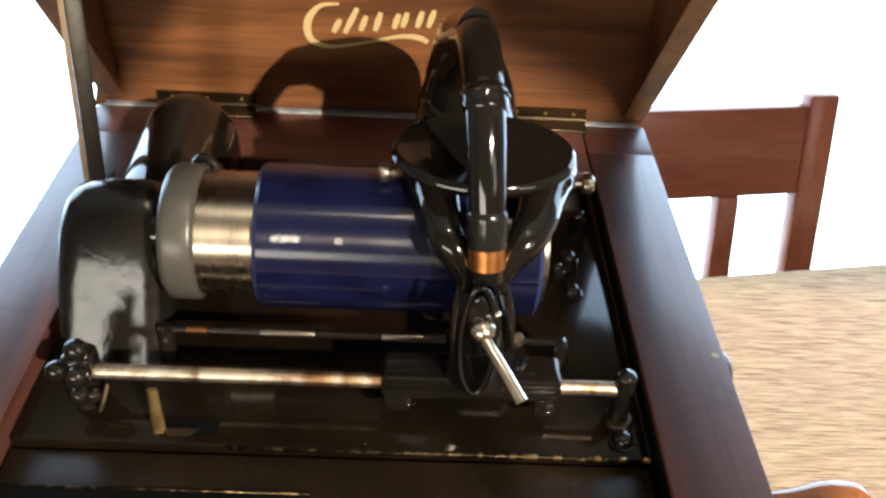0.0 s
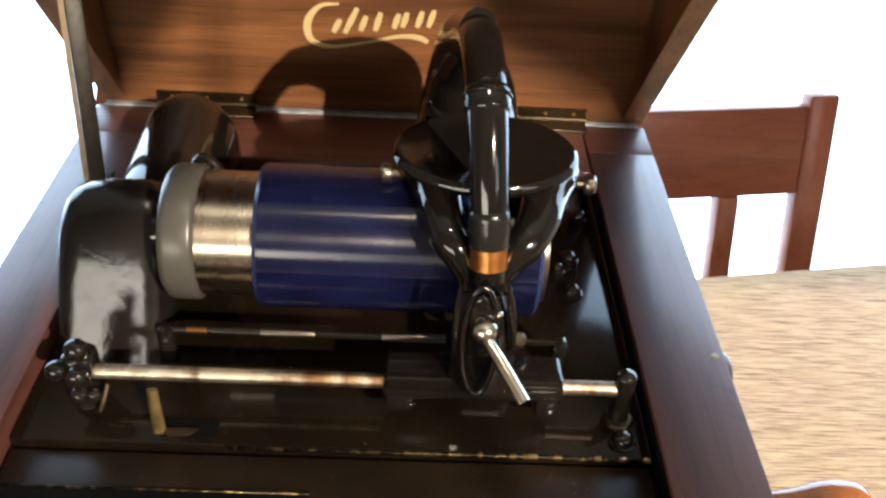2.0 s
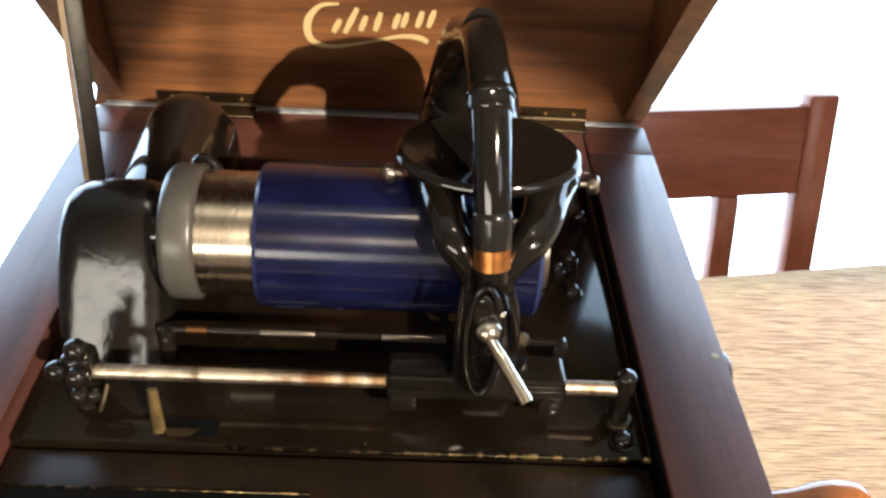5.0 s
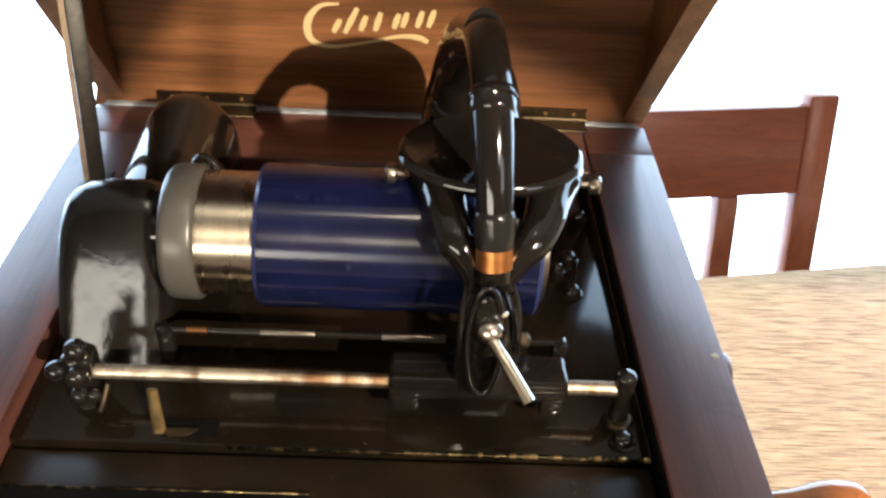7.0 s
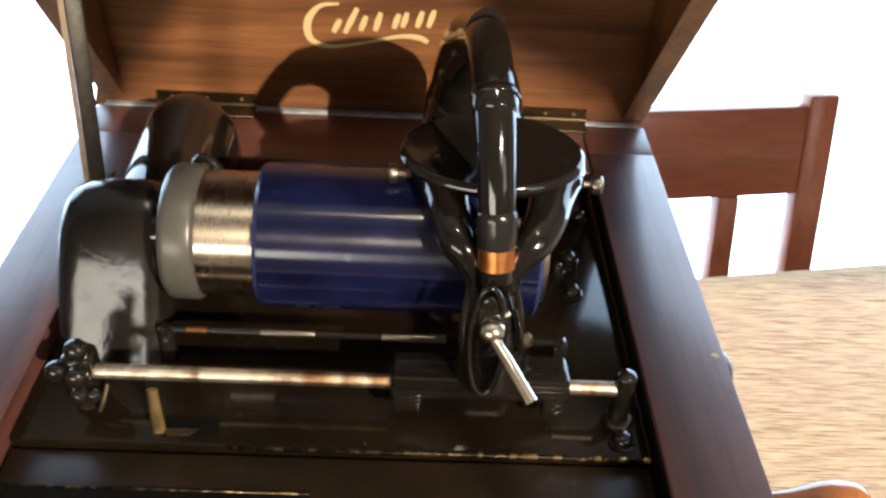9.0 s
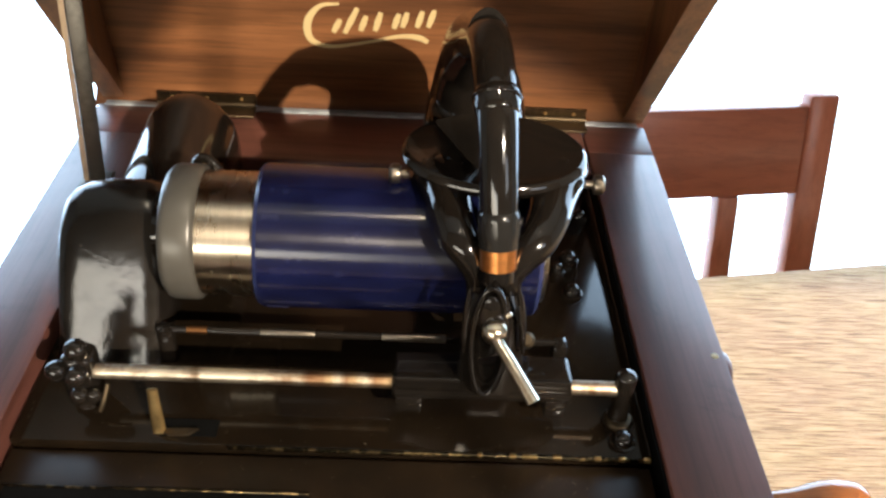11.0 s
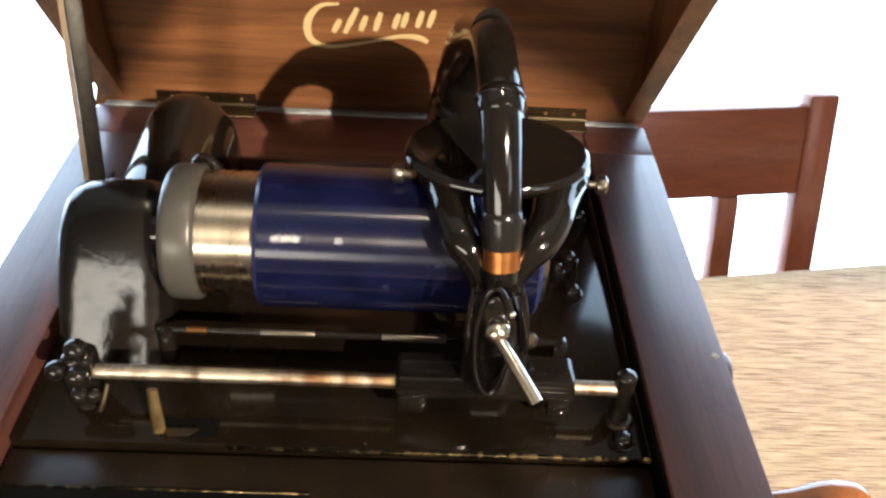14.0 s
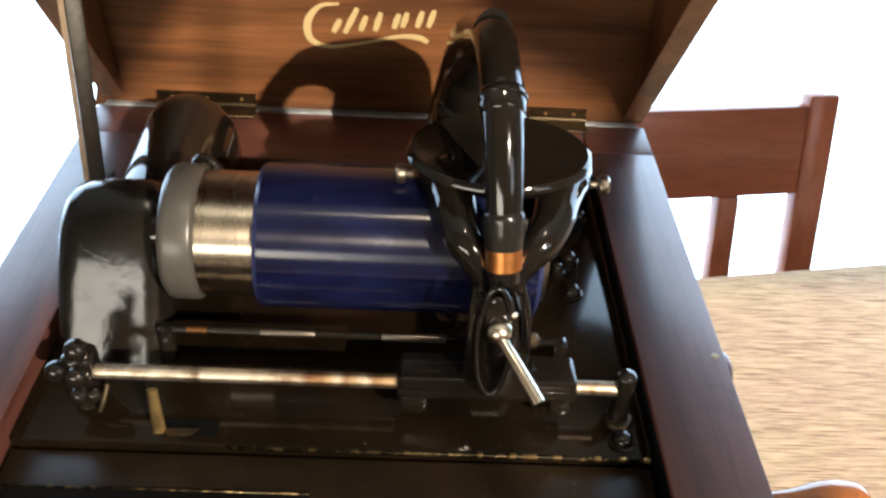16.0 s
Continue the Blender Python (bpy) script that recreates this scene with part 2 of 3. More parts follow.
def tube(points, radii, seg=20, steps=6, flat=1.0, bm=None):
    """A tube along a smooth path; radii at the given points; flat squeezes it along its local side."""
    path = smooth_path(points, steps)
    n = len(path)
    side = None
    loops = []
    for i, p in enumerate(path):
        d = (path[min(i + 1, n - 1)] - path[max(i - 1, 0)]).normalized()
        if side is None:
            side = d.orthogonal().normalized() if abs(d.x) > 0.8 else Vector((1, 0, 0))
        side = (side - d * side.dot(d)).normalized()
        up = d.cross(side)
        u = i / (n - 1) * (len(radii) - 1)
        k = min(int(u), len(radii) - 2)
        r = radii[k] + (radii[k + 1] - radii[k]) * (u - k)
        loops.append([p + side * (r * math.cos(a * math.tau / seg)) + up * (r * flat * math.sin(a * math.tau / seg)) for a in range(seg)])
    return rings(loops, True, bm)


def prism(outline, depth, axis=1, bm=None, bevel=0.0):
    """A flat outline of 3D points pushed along an axis vector."""
    made = bmesh.new()
    d = Vector(depth)
    a = [made.verts.new(p) for p in outline]
    b = [made.verts.new(Vector(p) + d) for p in outline]
    made.faces.new(a)
    made.faces.new(b[::-1])
    n = len(a)
    for i in range(n):
        made.faces.new((a[i], b[i], b[(i + 1) % n], a[(i + 1) % n]))
    bmesh.ops.recalc_face_normals(made, faces=made.faces)
    if bevel:
        bmesh.ops.bevel(made, geom=made.edges[:], offset=bevel, segments=2, profile=0.5, affect="EDGES")
    return joined(bm, made)


def blob(at, rad, seg=20, bm=None):
    made = bmesh.new()
    bmesh.ops.create_uvsphere(made, u_segments=seg, v_segments=seg // 2, radius=1)
    for v in made.verts:
        v.co = Vector((at[0] + v.co.x * rad[0], at[1] + v.co.y * rad[1], at[2] + v.co.z * rad[2]))
    return joined(bm, made)


# ---- the room ----
TABLE_Z = -0.22
solid("floor", box(-3.2, 3.2, -1.4, 1.20, -1.02, -0.97), FLOORING, "brown wooden floor of the room", kind="structure")
solid("ceiling", box(-3.2, 3.2, -1.4, 1.20, 1.75, 1.80), PALE, "plain plaster ceiling", kind="structure")
solid("wall_west", box(-3.3, -3.2, -1.4, 1.20, -0.97, 1.75), PLASTER, "plain light plaster wall", kind="structure")
solid("wall_east", box(3.2, 3.3, -1.4, 1.20, -0.97, 1.75), PLASTER, "plain light plaster wall", kind="structure")
solid("backdrop", box(-2.2, 2.6, 1.20, 1.22, -0.97, 1.00), DAYLIGHT, "overexposed white daylight behind the table", kind="structure")
solid("wall_north_1", box(-3.2, 3.2, 1.20, 1.30, 1.00, 1.75), PALE, "plain wall above the bright glazing", kind="structure")
solid("wall_north_2", box(-3.2, -2.2, 1.20, 1.30, -0.97, 1.00), PALE, "plain wall beside the bright glazing", kind="structure")
solid("wall_north_3", box(2.6, 3.2, 1.20, 1.30, -0.97, 1.00), PALE, "plain wall beside the bright glazing", kind="structure")
WALL_Y = -1.1


def south_wall(name, outline, label):
    solid(name, prism([(x, WALL_Y, z) for x, z in outline], (0, -0.03, 0)), UNSEEN_WARM, label, kind="structure")


south_wall("wall_south_1", [(-3.2, -0.97), (3.2, -0.97), (3.2, 0.03), (-3.2, 0.03)], "plain warm wall below the openings")
south_wall("wall_south_2", [(-3.2, 0.03), (-1.05, 0.03), (-1.05, 0.27), (-3.2, 0.27)], "plain warm wall beside the low window")
south_wall("wall_south_3", [(-0.17, 0.03), (3.2, 0.03), (3.2, 0.27), (-0.17, 0.27)], "plain warm wall beside the low window")
south_wall("wall_south_4", [(-3.2, 0.27), (3.2, 0.27), (3.2, 0.30), (-3.2, 0.30)], "plain warm wall above the low window")
# unseen sun blockers: outlines follow the lit patches back along the sun
south_wall("sun_mask_5", [(-3.2, 0.30), (0.42, 0.30), (0.42, 0.56), (0.593, 0.776), (0.628, 0.8325), (0.70, 0.95), (0.70, 1.75), (-3.2, 1.75)], "unseen wall piece added to bound the sunlit patches")
south_wall("sun_mask_6", [(0.42, 0.30), (0.845, 0.30), (0.845, 0.65), (3.2, 0.65), (3.2, 1.75), (0.70, 1.75), (0.70, 0.95), (0.79, 0.95), (0.794, 0.852), (0.803, 0.833), (0.895, 0.793), (0.775, 0.72), (0.700, 0.63), (0.650, 0.56), (0.42, 0.56)], "unseen wall piece whose outline cuts the sunlit patches")
south_wall("sun_mask_7", [(1.52, 0.30), (3.2, 0.30), (3.2, 0.65), (1.52, 0.65)], "unseen wall piece added to bound the sunlit patches")
# out of view; added only for the faint upright shadow on the lid
solid("shadow_bar", box(0.646, 0.652, WALL_Y - 0.010, WALL_Y - 0.006, 0.585, 0.875), UNSEEN_WARM, "thin unseen bar added to cast an upright shadow on the lid", kind="structure")

# ---- the table and chair ----
T = pose(0.252, 0.329, TABLE_Z, 0, 0, 10)


def wooden_table():
    ob = thing("dining_table", T.translation - Vector((0, 0.45, 0.75)), "pale oak dining table with coarse open grain", "table")
    part("tabletop", box(-1.1, 0.75, -1.0, 0, -0.035, 0, 0.006, 2, turn=T), TABLE, ob, "pale coarse-grained oak top")
    for x in (-1.0, 0.65):
        for y in (-0.92, -0.08):
            part("leg", box(x - 0.035, x + 0.035, y - 0.035, y + 0.035, -0.75, -0.035, 0.004, turn=T), TABLE, ob)
    return ob


wooden_table()


def chair():
    ob = thing("dining_chair", (0.25, 0.5, -0.97), "red-stained wooden slat-back dining chair behind the table", "chair")
    M = pose(0.4336, 0.5600, -0.1601, -15, 0, 9)
    def piece(name, x0, x1, z0, z1, d=0.022, bev=0.003, y=0.0):
        part(name, box(x0, x1, y - d / 2, y + d / 2, z0, z1, bev, 2, turn=M), CHAIR_V if z1 - z0 > x1 - x0 else CHAIR, ob)
    piece("post", -0.034, 0, -0.815, 0.004, 0.022, 0.005)
    piece("post", -0.494, -0.46, -0.815, 0.004, 0.022, 0.005)
    piece("top_rail", -0.46, -0.034, -0.101, -0.007)
    for x in (-0.375, -0.290, -0.205, -0.120):
        piece("slat", x, x + 0.024, -0.40, -0.101, 0.020)
    piece("bottom_rail", -0.46, -0.034, -0.43, -0.40)
    S = pose(M.translation.x, M.translation.y, 0, 0, 0, 9)
    part("seat", box(-0.485, -0.01, -0.52, -0.085, -0.545, -0.515, 0.008, 3, turn=S), CHAIR, ob)
    for x in (-0.485, -0.047):
        part("front_leg", box(x, x + 0.036, -0.515, -0.48, -0.97, -0.545, 0.003, 2, turn=S), CHAIR, ob)
        part("side_rail", box(x + 0.006, x + 0.028, -0.48, -0.12, -0.60, -0.546, 0.003, 2, turn=S), CHAIR, ob)

    return ob


chair()

# ---- the cabinet ----
CX0, CX1, CY0, CY1 = -0.1745, 0.1352, -0.135, 0.1722
IX0, IX1, IY1 = -0.1405, 0.0990, 0.1215
RIM, JOINT = 0.008, 0.1423


def cabinet():
    ob = thing("phonograph_cabinet", ((CX0 + CX1) / 2, 0.02, TABLE_Z), "dark red-brown lacquered wooden phonograph cabinet on the table", "cabinet")
    part("side_rim", box(CX0, IX0, CY0, JOINT - 0.0003, -0.022, RIM, 0.0012, 2), LACQUER, ob)
    part("side_rim", box(IX1, CX1, CY0, JOINT - 0.0003, -0.022, RIM, 0.0012, 2), LACQUER, ob)
    part("back_rim", box(IX0 + 0.0005, IX1 - 0.0005, IY1, CY1 + 0.0055, -0.022, RIM - 0.0006, 0.0015, 3), LACQUER_X, ob)
    for x0, x1 in ((CX0, IX0), (IX1, CX1)):
        part("corner_rim", box(x0, x1, JOINT + 0.0003, CY1, -0.022, RIM - 0.0003, 0.0010, 2), LACQUER_X, ob)
    for x0, x1 in ((CX0 + 0.004, IX0), (IX1, CX1 - 0.004)):
        part("back_ledge", box(x0, x1, CY1, CY1 + 0.0055, -0.022, RIM - 0.0006, 0.0008, 1), LACQUER_X, ob)
    # added sheet: the gap's shade is put in as near-black colour
    part("rim_gap_shade", box(IX1 - 0.0012, IX1 - 0.0003, -0.114, IY1 - 0.0005, -0.020, RIM - 0.0016), GAP_SHADE, ob, "near-black sheet for the shaded gap inside the rim")
    # added strip whose pale colour stands for sky sheen on the rear edge
    part("hinge_strip", box(CX0 + 0.004, CX1 - 0.004, 0.1708, 0.1757, RIM - 0.0022, RIM + 0.0006, 0.0008, 2), SKY_SHEEN, ob, "pale grey strip with the sky's sheen painted in, along the hinge line")
    part("front_rim", box(IX0 + 0.0005, IX1 - 0.0005, CY0, CY0 + 0.02, -0.022, RIM - 0.0006, 0.002, 3), LACQUER_X, ob)
    t = 0.018
    part("side_panel", box(CX0 + 0.004, CX0 + 0.004 + t, CY0 + 0.004, CY1 - 0.004, TABLE_Z + 0.03, -0.022), LACQUER, ob)
    part("side_panel", box(CX1 - 0.004 - t, CX1 - 0.004, CY0 + 0.004, CY1 - 0.004, TABLE_Z + 0.03, -0.022), LACQUER, ob)
    part("back_panel", box(CX0 + 0.004 + t, CX1 - 0.004 - t, CY1 - 0.004 - t, CY1 - 0.004, TABLE_Z + 0.03, -0.022), LACQUER_X, ob)
    part("front_panel", box(CX0 + 0.004 + t, CX1 - 0.004 - t, CY0 + 0.004, CY0 + 0.004 + t, TABLE_Z + 0.03, -0.022), LACQUER_X, ob)
    part("plinth", box(CX0 - 0.008, CX1 + 0.008, CY0 - 0.008, CY1 + 0.008, TABLE_Z, TABLE_Z + 0.03, 0.006, 3), LACQUER_X, ob)
    # turned boss of the winding crank on the right side
    part("crank_boss", lathe([(0, 0.0105), (0.002, 0.0105), (0.0045, 0.0090), (0.006, 0.0070), (0.0065, 0.0)], (CX1 - 0.0005, -0.0130, -0.0065), (1, 0, 0), 28), LACQUER, ob)
    part("paint_fleck", lathe([(-0.0002, 0.0016), (0.0001, 0.0015), (0.0002, 0.0006)], (0.1309, -0.0176, 0.0081), (0, 0, 1), 12), GOLD, ob, "small pale fleck on the rim")
    return ob


CABINET = cabinet()

# ---- the lid ----
HINGE_Y, TILT = 0.176, radians(78)
LU = Vector((0, -math.cos(TILT), math.sin(TILT)))      # up along the lid's panel
LN = Vector((0, -math.sin(TILT), -math.cos(TILT)))     # out of its inner face
LP0 = Vector((0, HINGE_Y, RIM + 0.0025))
RT = 0.48                        # depth of the side walls to their height


def on_lid(x, u, d=0.0):
    return LP0 + Vector((x, 0, 0)) + LU * u + LN * d


LX0, LX1, LH = -0.1722, 0.1350, 0.30


def lid():
    ob = part("lid", prism([on_lid(LX0, -0.00305), on_lid(LX1, -0.00305), on_lid(LX1, LH), on_lid(LX0, LH)], LN * -0.012), OAK, CABINET, "open brown oak lid with a gilt transfer, hinged upright")
    for x, w in ((LX0, 0.012), (LX1, -0.012)):
        part("side_wall", prism([on_lid(x, 0.0, 0.0005), on_lid(x, LH, 0.0005), on_lid(x, LH, LH * RT)], (w, 0, 0)), OAK_V, ob)
    part("corner_block", prism([Vector((-0.1769, 0.1820, 0.0138)), Vector((-0.1705, 0.1820, 0.0030)), Vector((-0.1806, 0.1820, 0.0004))], (0, 0.012, 0)), OAK, ob)
    part("front_wall", prism([on_lid(LX0, LH, -0.012), on_lid(LX1, LH, -0.012), on_lid(LX1, LH, LH * RT), on_lid(LX0, LH, LH * RT)], LU * 0.012), OAK, ob)
    return ob


LID = lid()

# ---- machine bed ----
def bedplate():
    ob = thing("bedplate", (-0.02, 0.02, -0.004), "black japanned cast-iron phonograph bedplate, dusty", "bedplate")
    part("plate", box(IX0 + 0.001, IX1 - 0.0015, -0.0665, IY1 - 0.001, -0.006, 0.0, 0.0012, 2), BED, ob)
    part("edge_flange", box(IX1 - 0.0031, IX1 - 0.0014, -0.0655, 0.1190, -0.0005, 0.0014, 0.0007, 3), BLACK, ob, "low glossy lip along the plate's edge")
    part("front_plate", box(IX0 + 0.002, IX1 - 0.002, CY0 + 0.0205, -0.068, -0.012, -0.003, 0.0012, 2), FRONT, ob)
    return ob


BEDPLATE = bedplate()

H, RC, SPIN = 0.048, 0.0283, 0.37838


def gear_cover():
    ob = thing("gear_cover", (-0.11, 0, 0), "glossy black cast-iron gear cover on the bedplate", "cover")
    prof = [(-0.027, 0.0), (-0.0205, 0.014), (-0.0140, 0.028), (-0.0078, 0.0415), (-0.0005, 0.0535), (0.008, 0.060), (0.016, 0.060), (0.028, 0.052), (0.034, 0.035), (0.035, 0.0)]
    loops = []
    for x, ky, kz in ((-0.1355, 0.80, 0.66), (-0.1348, 0.88, 0.76), (-0.1330, 0.945, 0.855), (-0.1294, 0.98, 0.925), (-0.1240, 0.995, 0.97), (-0.1165, 1.0, 0.995), (-0.106, 1.0, 1.0), (-0.101, 1.0, 1.0), (-0.097, 0.99, 0.985), (-0.0945, 0.96, 0.955), (-0.0935, 0.92, 0.91)):
        loops.append([Vector((x, 0.006 + (y - 0.006) * ky, z * kz)) for y, z in smooth2(prof)])
    part("housing", rings(loops), HOUSING, ob, angle=60)
    loops = []
    for y, k in ((0.020, 0.80), (0.022, 0.92), (0.027, 1.0), (0.060, 1.0), (0.100, 1.0), (0.109, 0.985), (0.115, 0.93), (0.1185, 0.84), (0.1200, 0.70)):
        mid, top = -0.1005 - 0.075 * (y - 0.02), 0.0530 - 0.045 * (y - 0.02)
        loops.append([Vector((mid + 0.0245 * k * c, y, top * (0.5 + 0.5 * k) * s)) for c, s in arch_outline()])
    part("hood", rings(loops), BLACK, ob, angle=60)
    return ob


def smooth2(prof):
    return [(p.x, p.y) for p in smooth_path([Vector((a, b, 0)) for a, b in prof], 4)]


def arch_outline(n=14):
    return [(-1, 0.0)] + [(-math.cos(math.pi * k / n), 0.42 + 0.58 * math.sin(math.pi * k / n)) for k in range(n + 1)] + [(1, 0.0)]


gear_cover()


# ---- mandrel and record, which turn ----
def mandrel():
    ob = thing("mandrel", (0, 0, H), "grey metal mandrel with a rounded collar, turning", "mandrel")
    part("collar", lathe([(-0.0900, 0.010), (-0.0898, 0.0215), (-0.0890, 0.0245), (-0.0875, 0.0260), (-0.0860, 0.0266), (-0.0775, 0.0266), (-0.0765, 0.0262), (-0.0758, 0.0252), (-0.0755, 0.0242)], (0, 0, H), (1, 0, 0), 64), ALU, ob, "dull grey rounded collar")
    part("sleeve", lathe([(-0.0755, 0.0245), (-0.0545, 0.0245), (0.0555, 0.0232), (0.0565, 0.0225), (0.0568, 0.014)], (0, 0, H), (1, 0, 0), 64), BRUSHED, ob)
    part("shaft", lathe([(-0.0945, 0.0115), (-0.0900, 0.0115)], (0, 0, H), (1, 0, 0), 20), BLACK, ob)
    return ob


def record_cylinder():
    ob = thing("record_cylinder", (0, 0, H), "glossy dark blue celluloid record cylinder on the mandrel", "record")
    part("tube", lathe([(-0.0522, 0.0246), (-0.0522, RC - 0.0001), (-0.0515, RC), (0.0515, RC), (0.0522, RC - 0.0001), (0.0522, 0.0240)], (0, 0, H), (1, 0, 0), 80), BLUE, ob)
    part("rim", lathe([(-0.0540, 0.0247), (-0.0540, 0.0268), (-0.0535, 0.0275), (-0.0523, 0.0282), (-0.0522, 0.0247)], (0, 0, H), (1, 0, 0), 80), BLUE_RIM, ob, "paler bevelled blue rim")
    part("rim", lathe([(0.0522, 0.0242), (0.0523, 0.0282), (0.0535, 0.0275), (0.0540, 0.0268), (0.0540, 0.0242)], (0, 0, H), (1, 0, 0), 80), BLUE_RIM, ob, "paler bevelled blue rim")
    for phase, x0, x1 in ((-0.004, -0.047, -0.036), (-0.004, -0.0235, -0.0205), (0.22, -0.0390, -0.0335), (0.22, -0.0315, -0.0300), (0.22, -0.0285, -0.0215), (0.32, -0.0505, -0.042), (0.04, -0.0505, -0.044)):
        bm = bmesh.new()
        psi = radians(37 + 360 * phase / SPIN)
        n = max(3, round((x1 - x0) / 0.0008))
        for k in range(n):
            a, b = x0 + (x1 - x0) * k / n, x0 + (x1 - x0) * (k + 0.9) / n
            row = []
            for x, up in ((a, 0.00030), (b, 0.00008)):
                for w in (-0.0005, 0.0005):
                    r = RC + up
                    row.append(bm.verts.new((x, -math.cos(psi) * r - math.sin(psi) * w, H + math.sin(psi) * r - math.cos(psi) * w)))
            bm.faces.new((row[0], row[2], row[3], row[1]))
            low = [bm.verts.new((v.co.x, v.co.y * 0.985, H + (v.co.z - H) * 0.985)) for v in row]
            bm.faces.new((low[1], low[3], low[2], low[0]))
            for p, q in ((0, 1), (1, 3), (3, 2), (2, 0)):
                bm.faces.new((row[p], row[q], low[q], low[p]))
        part("scuff", bm, SCUFF, ob, "short bright scuff on the surface", 5)
    return ob


MANDREL, RECORD = mandrel(), record_cylinder()

# ---- the reproducer carriage, which slides along the rod ----
RY, RZ = -0.047, 0.0165


def guide_rod():
    ob = thing("guide_rod", (-0.11, RY, RZ), "tarnished pale steel guide rod with brown stains", "rod")
    part("rod", lathe([(-0.002, 0.0028), (0.197, 0.0028)], (-0.112, RY, RZ), (1, 0, 0), 24), ROD, ob)
    for x in (-0.116, 0.0870):
        part("post", tube([(x, RY, 0.0), (x, RY, 0.008), (x, RY, 0.016), (x, RY, 0.0235), (x, RY, 0.0255)], [0.0046, 0.0032, 0.0040, 0.0040, 0.001], 20), BLACK, ob, "black post at the rod's end")
    part("post_foot", lathe([(0, 0.0058), (0.0012, 0.0058), (0.0020, 0.0050), (0.0021, 0.0040)], (0.0872, RY - 0.001, 0.0), (0, 0, 1), 24), OLDBRASS, ob, "worn brass-coloured washer under the post")
    return ob


guide_rod()


def carriage():
    ob = thing("reproducer_carriage", (0.03, RY, RZ), "black reproducer carriage with arched sound tube, riding over the record", "carriage")
    sleeve = bmesh.new()
    lathe([(0, 0.0052), (0.001, 0.0061), (0.066, 0.0061), (0.067, 0.0052)], (-0.0045, RY, RZ), (1, 0, 0), 28, sleeve)
    box(-0.0040, 0.0622, RY - 0.0062, RY + 0.009, RZ + 0.0005, RZ + 0.0080, 0.0021, 3, sleeve)
    for x, w, d in ((-0.0035, 0.0105, 0.0088), (0.0525, 0.0085, 0.0100)):
        box(x, x + w, RY - 0.0072, RY + 0.002, RZ - d, RZ - 0.001, 0.0015, 2, sleeve)
    part("sleeve", sleeve, BLACK, ob)
    for x0, x1 in ((-0.0030, 0.0195), (0.0395, 0.0612)):
        part("bead", tube([(x0, RY - 0.0056, RZ + 0.0072), ((x0 + x1) / 2, RY - 0.0056, RZ + 0.0072), (x1, RY - 0.0056, RZ + 0.0072)], [0.0011, 0.0011], 14, 3), BLACK, ob, "rounded bead along the sleeve's upper edge")
    c = Vector((0.0290, -0.0550, 0.0450))
    loop = [c + Vector((0.0060 * math.sin(a * math.tau / 20), -0.0040 * math.cos(a * math.tau / 20 + math.pi), 0.0215 * math.cos(a * math.tau / 20))) for a in range(21)]
    part("boss_ring", tube(loop, [0.0011, 0.0011], 14, 3), BLACK, ob, "raised tall oval ring on the carriage front")
    part("boss_pad", blob(c + Vector((0, 0.0030, -0.001)), (0.0056, 0.0026, 0.0200), 24), BLACK, ob)
    for pts in (((0.0210, -0.0515, 0.0675), (0.0204, -0.0530, 0.0550), (0.0204, -0.0550, 0.0403)), ((0.0374, -0.0515, 0.0693), (0.0399, -0.0530, 0.0560), (0.0415, -0.0550, 0.0403))):
        part("side_rib", tube(pts, [0.0003, 0.0010, 0.0013, 0.0013, 0.0012, 0.0006], 14, 8), BLACK, ob, "raised rib on the bracket's edge")
    part("pin", blob((0.0352, -0.0530, 0.0565), (0.0014, 0.0014, 0.0014), 12), NICKEL, ob, "tiny bright pin")
    part("nut", lathe([(0, 0.0030), (0.004, 0.0030), (0.005, 0.0018)], (0.0453, -0.0360, 0.0289), (0, -0.6, 0.8), 16), OLDBRASS, ob, "small dull brass nut")
    # oval plate that holds the reproducer
    pl = bmesh.new()
    c = Vector((0.0305, 0.006, 0.088))
    loops = []
    for dz, k in ((-0.006, 0.86), (-0.0055, 0.95), (-0.003, 1.0), (-0.001, 0.985), (0.0, 0.95), (-0.0006, 0.90), (-0.001, 0.5), (-0.001, 0.02)):
        loops.append([c + Vector((0.0352 * k * math.cos(a * math.tau / 48), 0.0275 * k * math.sin(a * math.tau / 48), dz)) for a in range(48)])
    rings(loops, True, pl)
    part("plate", pl, BLACK, ob, "oval black enamelled plate")
    yoke = bmesh.new()
    xs = 0.0310
    tube([(0.0048, 0.0070, 0.0790), (0.0099, -0.0006, 0.0785), (0.0129, -0.0115, 0.0775), (0.0149, -0.0230, 0.0755), (0.0176, -0.0314, 0.0720), (0.0219, -0.0351, 0.0670), (0.0254, -0.0377, 0.0590), (0.0254, -0.0421, 0.0430), (0.0260, -0.0450, 0.0260)],
         [0.0062, 0.0092, 0.0088, 0.0080, 0.0072, 0.0062, 0.0052, 0.0045, 0.0040], 22, bm=yoke)
    tube([(0.0617, 0.0092, 0.0790), (0.0562, 0.0015, 0.0785), (0.0518, -0.0105, 0.0775), (0.0490, -0.0216, 0.0755), (0.0450, -0.0302, 0.0720), (0.0394, -0.0346, 0.0670), (0.0353, -0.0377, 0.0590), (0.0373, -0.0420, 0.0430), (0.0390, -0.0458, 0.0260)],
         [0.0062, 0.0092, 0.0088, 0.0080, 0.0072, 0.0062, 0.0052, 0.0045, 0.0040], 22, bm=yoke)
